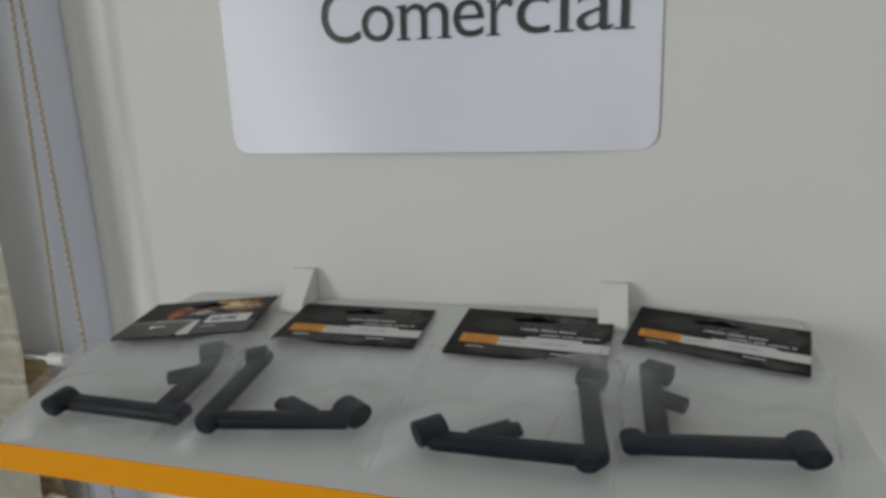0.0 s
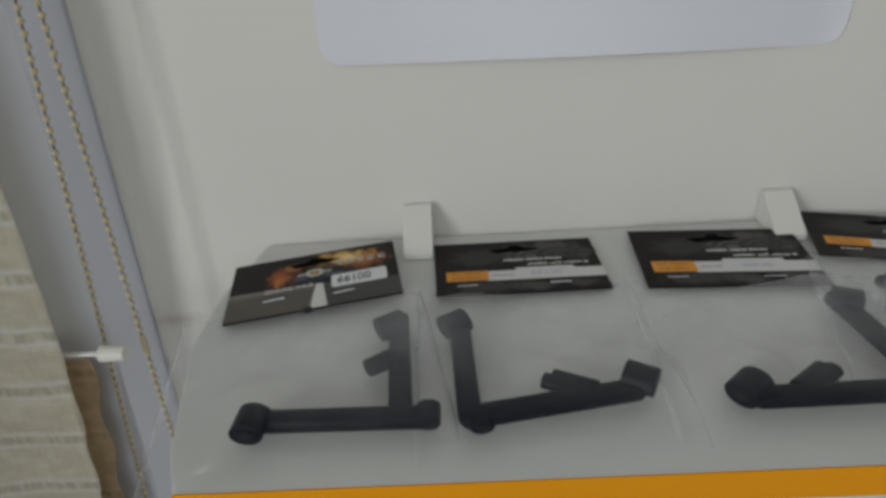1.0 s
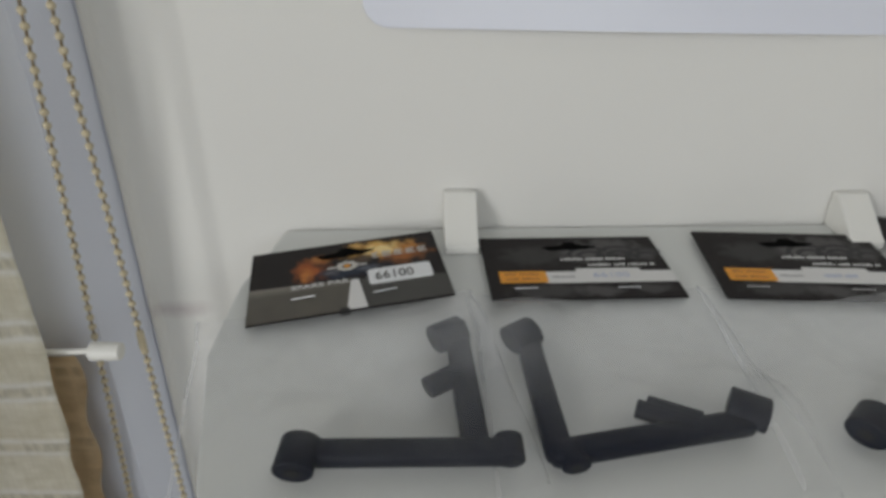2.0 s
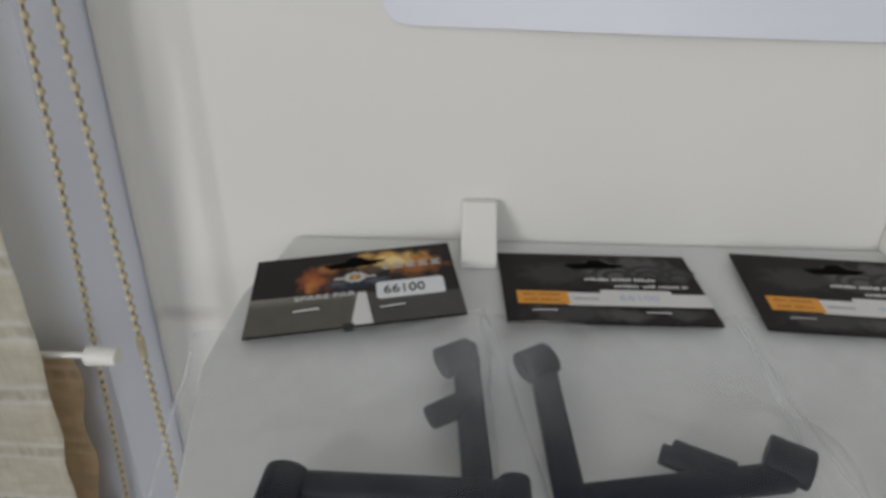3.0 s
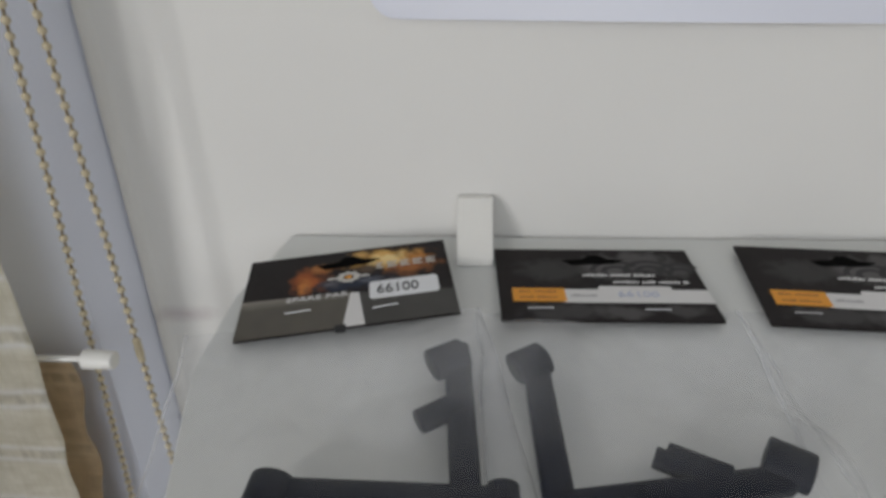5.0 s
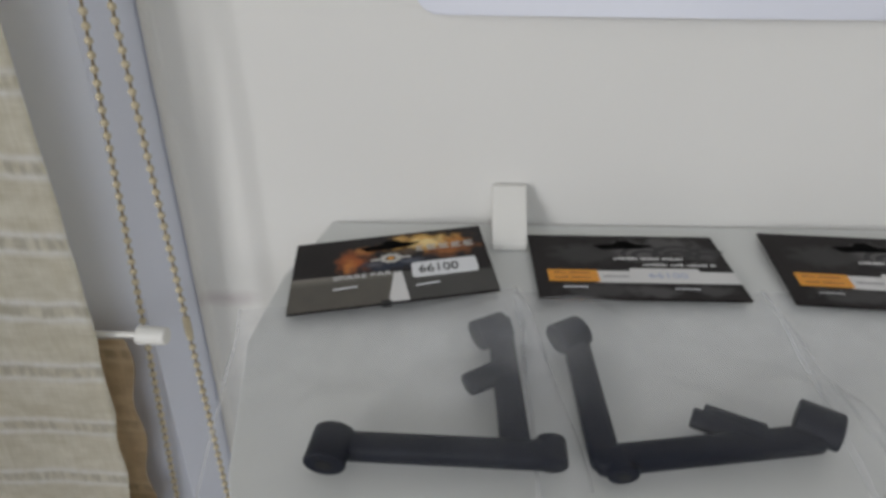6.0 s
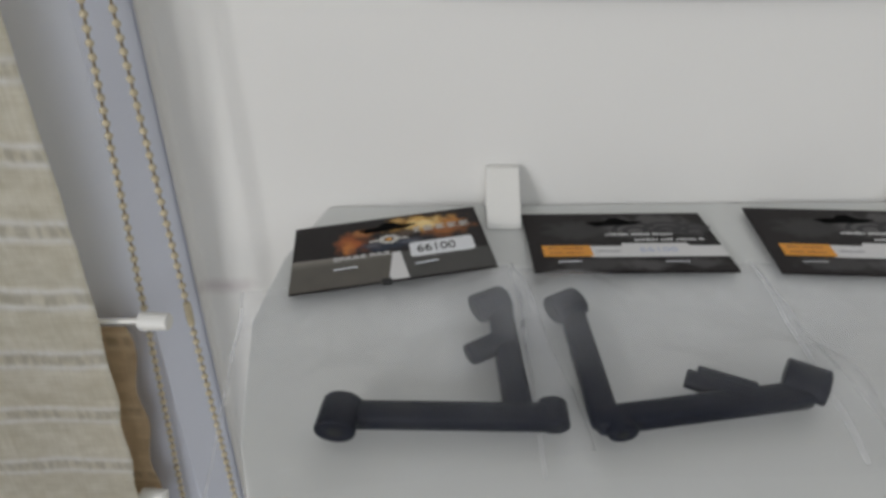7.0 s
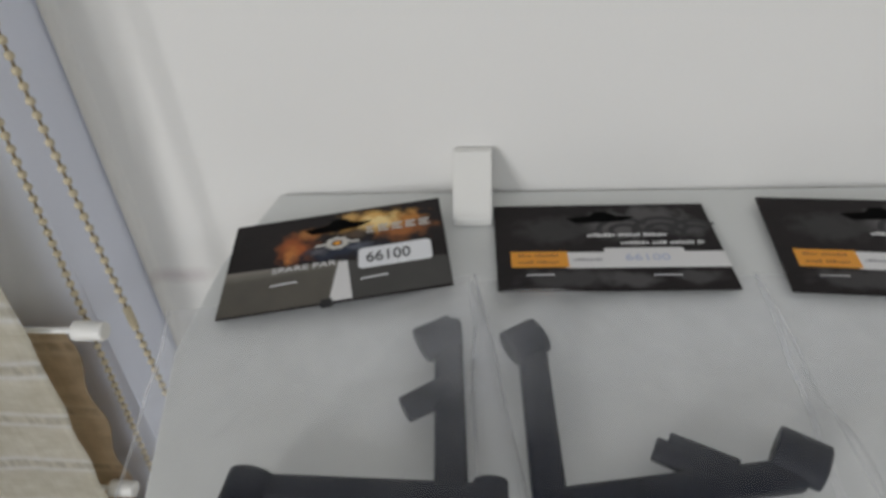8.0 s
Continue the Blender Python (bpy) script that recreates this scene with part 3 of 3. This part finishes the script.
def bar_on(name, card, x0, x1, y0, y1, mat, z, label="", r=0.0, lean=0.0):
    """A flat printed shape on a card, from x0 to x1 and y0 to y1."""
    if r:
        out = rounded(x1 - x0, y1 - y0, r, 4, (x0 + x1) / 2, (y0 + y1) / 2)
    else:
        out = [(x0, y0), (x1, y0), (x1 + lean, y1), (x0 + lean, y1)]
    return part(name, prism(out, 0.00012, "z", z), mat, card, label)


def ring_on(name, card, cx, cy, r0, r1, a0, a1, mat, z, label="", teeth=0):
    """A flat printed ring or arc, with teeth round it if asked."""
    bm = bmesh.new()
    n = 36
    last = None
    for i in range(n + 1):
        a = math.radians(a0 + (a1 - a0) * i / n)
        out = r1 * (1 + (0.16 if teeth and math.sin(a * teeth) > 0 else 0))
        now = [bm.verts.new((cx + r * math.cos(a), cy + r * 0.8 * math.sin(a), z + 0.0001)) for r in (max(r0, 0.0001), out)]
        if last:
            bm.faces.new((last[0], last[1], now[1], now[0]))
        last = now
    return part(name, bm, mat, card, label, False, True)


def words_on(card, x0, x1, y, high, seed, mat=None, z=0.0):
    """A line of small print that cannot be read: a row of short bars."""
    rnd = random.Random(seed)
    x = x0
    bm = bmesh.new()
    left = rnd.randint(4, 8)
    while x < x1:
        w = min(x1 - x, rnd.uniform(0.0009, 0.0017))
        up, dn = high * rnd.uniform(0.65, 1.0), high * rnd.uniform(0.0, 0.12)
        a = [bm.verts.new(c) for c in ((x, y + dn, z), (x + w, y + dn, z), (x + w + high * 0.15, y + up, z), (x + high * 0.15, y + up, z))]
        bm.faces.new(a)
        left -= 1
        x += w + (0.00035 if left else 0.0016)
        if not left:
            left = rnd.randint(4, 8)
    for v in bm.verts:
        v.co.z += 0.00012
    return part("small_print", bm, mat or PRINT_WHITE, card, "", False, False)


def staple(card, x, y, turn=0):
    bm = rod((-0.0055, 0, 0.0005), (0.0055, 0, 0.0006), 0.0003, sides=8)
    rod((-0.0055, 0, 0.0006), (-0.0055, 0, -0.0005), 0.0003, sides=8, bm=bm)
    rod((0.0055, 0, 0.0006), (0.0055, 0, -0.0005), 0.0003, sides=8, bm=bm)
    ob = part("staple", bm, STEEL, card, "thin steel staple")
    ob.matrix_basis = pose(x, y, HALF, 0, 0, turn)
    return ob


HALF = 0.0006


def header_card(top, cx, cy, turn, high, tilt, picture, number, lean, lift):
    """The folded board stapled over the mouth of the bag, with its hanging slot and print."""
    bm = bmesh.new()
    n = 16
    rows = []
    for i in range(n + 1):
        x = -CW / 2 + CW * i / n
        rows.append([bm.verts.new((x, sy * high / 2, sz * HALF)) for sy in (-1, 1) for sz in (-1, 1)])
    for i in range(n):
        a, b = rows[i], rows[i + 1]
        for p, q in ((0, 1), (1, 3), (3, 2), (2, 0)):
            bm.faces.new((a[p], b[p], b[q], a[q]))
    bm.faces.new((rows[0][0], rows[0][1], rows[0][3], rows[0][2]))
    bm.faces.new((rows[n][0], rows[n][2], rows[n][3], rows[n][1]))
    card = part("header_card", bm, CARD_PICTURE if picture else CARD_FRONT, top, "black header card with a fiery road picture" if picture else "black header card with an orange and white stripe")
    card.matrix_basis = pose(cx - top.location.x, cy - top.location.y, lift, tilt, lean, turn)
    T = high / 2
    X = lambda k: -CW / 2 + CW * k
    Y = lambda k: T - high * k
    z = HALF + 0.00005
    # hanging slot: a wide notch with a raised middle, its dark painted as a flat shape
    slot = [(X(0.34), Y(0.18)), (X(0.38), Y(0.245)), (X(0.60), Y(0.225)), (X(0.66), Y(0.17)), (X(0.58), Y(0.155)), (X(0.53), Y(0.095)), (X(0.48), Y(0.10)), (X(0.45), Y(0.155))]
    part("hanging_slot", prism(slot, 0.0001, "z", z + 0.0001), SLOT, card, "punched hanging slot")
    if picture:
        part("road_print", prism([(X(0.0), Y(0.998)), (X(0.49), Y(0.998)), (X(0.52), Y(0.585)), (X(0.0), Y(0.555))], 0.00006, "z", HALF), ROAD, card, "brown-grey road in the print")
        part("road_print", prism([(X(0.56), Y(0.998)), (X(1.0), Y(0.998)), (X(1.0), Y(0.70)), (X(0.54), Y(0.60))], 0.00006, "z", HALF), ROAD_DARK, card, "dark road in the print")
        bar_on("sticker", card, X(0.60), X(0.93), Y(0.71), Y(0.49), STICKER, z, "white sticker with a printed number", r=0.002)
        lettering("lettering", "66100", 0.0195, 0.0068, INK, card, pose(X(0.735), Y(0.60), z + 0.00015, 0, 0, 0), "printed number", 0.0002, 0.004)
        tri = [(X(0.475), Y(0.995)), (X(0.575), Y(0.995)), (X(0.55), Y(0.60)), (X(0.51), Y(0.60))]
        part("road_stripe", prism(tri, 0.0001, "z", z), PRINT_WHITE, card, "white road marking in the print")
        lettering("lettering", "SPARE PAR", 0.0285, 0.0032, PRINT_WHITE, card, pose(X(0.355), Y(0.605), z + 0.0001, 0, 0, 0), "white printed words")
        for x, w in ((0.635, 0.035), (0.69, 0.05), (0.755, 0.05), (0.82, 0.05), (0.885, 0.05)):
            bm = bmesh.new()
            for lo, hi, cut in ((0.315, 0.295, 1.0), (0.285, 0.265, 0.75), (0.255, 0.235, 1.0)):
                a = [bm.verts.new(p) for p in ((X(x), Y(lo), z + 0.0001), (X(x + w * cut), Y(lo), z + 0.0001), (X(x + w * cut) + 0.0005, Y(hi), z + 0.0001), (X(x) + 0.0005, Y(hi), z + 0.0001))]
                bm.faces.new(a)
            part("logo", bm, PRINT_SILVER, card, "", False, False)
        ring_on("emblem", card, 0.0, Y(0.385), 0.0026, 0.0052, 0, 360, PRINT_SILVER, z, "silver cog emblem", 9)
        bar_on("emblem", card, -0.0105, -0.0058, Y(0.40), Y(0.375), PRINT_SILVER, z, lean=0.0008)
        bar_on("emblem", card, 0.0058, 0.0105, Y(0.40), Y(0.375), PRINT_SILVER, z, lean=-0.0008)
        ring_on("emblem", card, 0.0, Y(0.385), 0.0, 0.0018, 0, 360, PRINT_ORANGE, z, "orange emblem middle", 0)
        staple(card, X(0.67), Y(0.82), 3)
        staple(card, X(0.27), Y(0.76), 2)
        part("tape", box((X(0.44), -T - 0.002, -0.0006), (X(0.49), -T + 0.002, 0.0011), 0.0004), HOLE, card, "small dark tear at the edge")
    else:
        bar_on("stripe", card, X(0.30), X(1.0), Y(0.775), Y(0.60), PRINT_WHITE, z, "white printed stripe")
        bar_on("stripe", card, X(0.48), X(0.83), Y(0.61), Y(0.555), PRINT_WHITE, z + 0.00003, r=0.0012)
        bar_on("stripe", card, X(0.065), X(0.315), Y(0.765), Y(0.59), PRINT_ORANGE, z + 0.00006, "orange printed block")
        words_on(card, X(0.095), X(0.28), Y(0.655), 0.0020, 31, PRINT_BROWN, z + 0.0002)
        words_on(card, X(0.095), X(0.27), Y(0.73), 0.0020, 32, PRINT_BROWN, z + 0.0002)
        words_on(card, X(0.335), X(0.46), Y(0.705), 0.0019, 33, PRINT_GREY, z + 0.0002)
        # grey wheels printed on the black
        for x, y, r, a0, a1 in ((0.60, 0.36, 0.0135, 35, 215), (0.60, 0.36, 0.0080, 20, 200), (0.77, 0.36, 0.0140, 20, 190), (0.77, 0.36, 0.0085, 0, 200), (0.92, 0.38, 0.0125, 40, 190), (0.92, 0.38, 0.0075, 30, 200)):
            ring_on("wheel_print", card, X(x), Y(y), r - 0.0028, r, a0, a1, PRINT_SHADE, z - 0.0001)
        words_on(card, X(0.42), X(0.78), Y(0.42), 0.0026, 34, z=z)
        words_on(card, X(0.56), X(0.93), Y(0.515), 0.0024, 35, z=z)
        if number:
            lettering("lettering", "66100", 0.019, 0.0042, PRINT_BLUE, card, pose(X(0.66), Y(0.665), z + 0.0002, 0, 0, 0), "faded printed number")
        else:
            words_on(card, X(0.57), X(0.75), Y(0.70), 0.0036, 36, PRINT_BLUE, z + 0.0002)
        staple(card, X(0.185), Y(0.855), 1)
        staple(card, X(0.72), Y(0.865), -1)
    return card


PACKS = (
    (1, -0.0690, -0.0700, 9.6, 0.0620, -3.0, True, False, -0.135, -2.5, 0.0062, 0.011, "clear plastic bag with a picture header card, holding a black part"),
    (2, 0.051, -0.0620, 1.6, 0.0580, -2.5, False, True, -0.140, 1.0, 0.0036, 0.0, "clear plastic bag with a black header card, holding a black part"),
    (3, 0.1715, -0.0635, -3.6, 0.0605, 0.0, False, False, -0.138, 0.0, 0.0038, 0.0, "clear plastic bag with a black header card, holding a black part"),
    (4, 0.2810, -0.0530, -14.0, 0.0520, 0.0, False, False, -0.140, 0.0, 0.0038, 0.0, "clear plastic bag with skewed black header card holding a part"),
)
for k, cx, cy, turn, high, tilt, picture, number, low, lean, lift, more, label in PACKS:
    pack = thing("packaged_part_bag", pose(cx, cy, SHELF_TOP + 0.0002), label, "plastic bag", "packaged parts on the shelf")
    film(pack, cx, cy, turn, ARMS[k], low, k, more)
    header_card(pack, cx, cy, turn, high, tilt, picture, number, lean, lift)


# set the shelf and all that lies on it to its slope
for ob in list(scene.collection.objects):
    if ob.parent is None and ob.get("category") in ("shelf", "model car part", "plastic bag"):
        ob.matrix_basis = SLOPE @ ob.matrix_basis


# ---- the side window's cloth and chain ----
def hanging(edge, x_far, z0, z1, y_of, thick, nu=60, nv=160):
    """A hanging cloth that faces the room: x from its edge (which changes with the height) to x_far; y_of(x, z) gives its folds."""
    bm = bmesh.new()
    grid = {}
    for i in range(nu + 1):
        for j in range(nv + 1):
            z = z0 + (z1 - z0) * j / nv
            x = edge(z) + (x_far - edge(z)) * i / nu
            grid[i, j] = bm.verts.new((x, y_of(x, z), z))
    for i in range(nu):
        for j in range(nv):
            bm.faces.new((grid[i, j], grid[i, j + 1], grid[i + 1, j + 1], grid[i + 1, j]))
    bmesh.ops.solidify(bm, geom=list(bm.faces), thickness=thick)
    return bm


blind = thing("window_blind", pose(0, 0, 0), "beige woven fabric window blind with white rods and brown backing", "blind")


def blind_edge(z):
    return -0.2180 - max(0.0, 1.165 - z) * 0.075 + 0.0014 * math.sin(z * 130) * (1 if z < 1.16 else 0.25) + 0.0015 * noise.noise(Vector((z * 40, 0, 5)))


def backing_edge(z):
    return -0.2150 - max(0.0, 1.15 - z) * 0.085 + 0.0014 * math.sin((1.15 - z) * 118)


part("cloth", hanging(blind_edge, -0.60, 0.80, 2.25, lambda x, z: -0.0755 - 0.0006 * math.sin(z * 130) + 0.0015 * noise.noise(Vector((x * 25, z * 18, 1))), 0.0009), CLOTH, blind, "beige woven cloth with pale bands", True)
part("backing", hanging(backing_edge, -0.58, 0.80, 1.1535, lambda x, z: -0.0585 + 0.0010 * math.sin((1.15 - z) * 118), 0.0007, 24, 80), LINING, blind, "shaded brown backing cloth")
for z, x in ((1.1610, -0.1870), (1.0320, -0.2170)):
    y = -0.0655
    part("blind_rod", rod((-0.585, y, z + 0.001), (x - 0.015, y, z + 0.0002), 0.0016, sides=14), WEDGE, blind, "thin white rod")
    part("end_cap", rod((x - 0.0155, y, z + 0.0003), (x, y, z - 0.0002), 0.0052, 0.0046, sides=24, bevel=0.0009), WEDGE, blind, "white plastic rod end cap")


def strand(z):
    """The two strands of the chain loop at a height."""
    zz = min(1.50, max(0.95, z))
    k = zz - 1.163
    return Vector((-0.2080 + 0.070 * k, -0.050 - 0.02 * k, z)), Vector((-0.1838 - 0.012 * k, -0.050, z))


chain = thing("bead_chain", pose(0, 0, 0), "cream beaded pull chain hanging in a long loop", "blind chain")
bead_bm = bmesh.new()
bmesh.ops.create_uvsphere(bead_bm, u_segments=10, v_segments=7, radius=0.0019)
bead = part("bead", bead_bm, BEAD, chain, "", True)
bead_mesh = bead.data
PITCH, Z_LOW, Z_TOP = 0.0061, 0.80, 1.70
spots = []
for side in (0, 1):
    z = Z_LOW + 0.0017 * side
    while z < Z_TOP:
        spots.append(strand(z)[side])
        z += PITCH
bead.location = spots[0]
for p in spots[1:]:
    b = new("bead", bead_mesh)
    b.parent = chain
    b.location = p
for side in (0, 1):
    bm = bmesh.new()
    zs = [Z_LOW, 0.95, 1.50, Z_TOP]
    for z0, z1 in zip(zs, zs[1:]):
        rod(strand(z0)[side], strand(z1)[side], 0.0007, sides=8, bm=bm)
    part("cord", bm, LINK, chain, "thin brown cord")
a, b = strand(Z_LOW)
part("cord", rod(a, b, 0.0007, sides=8), LINK, chain)
j = strand(1.157)[1]
part("connector", rod(j - Vector((0, 0, 0.006)), j + Vector((0, 0, 0.006)), 0.0020, sides=14, bevel=0.0008), BEAD, chain, "small chain connector")
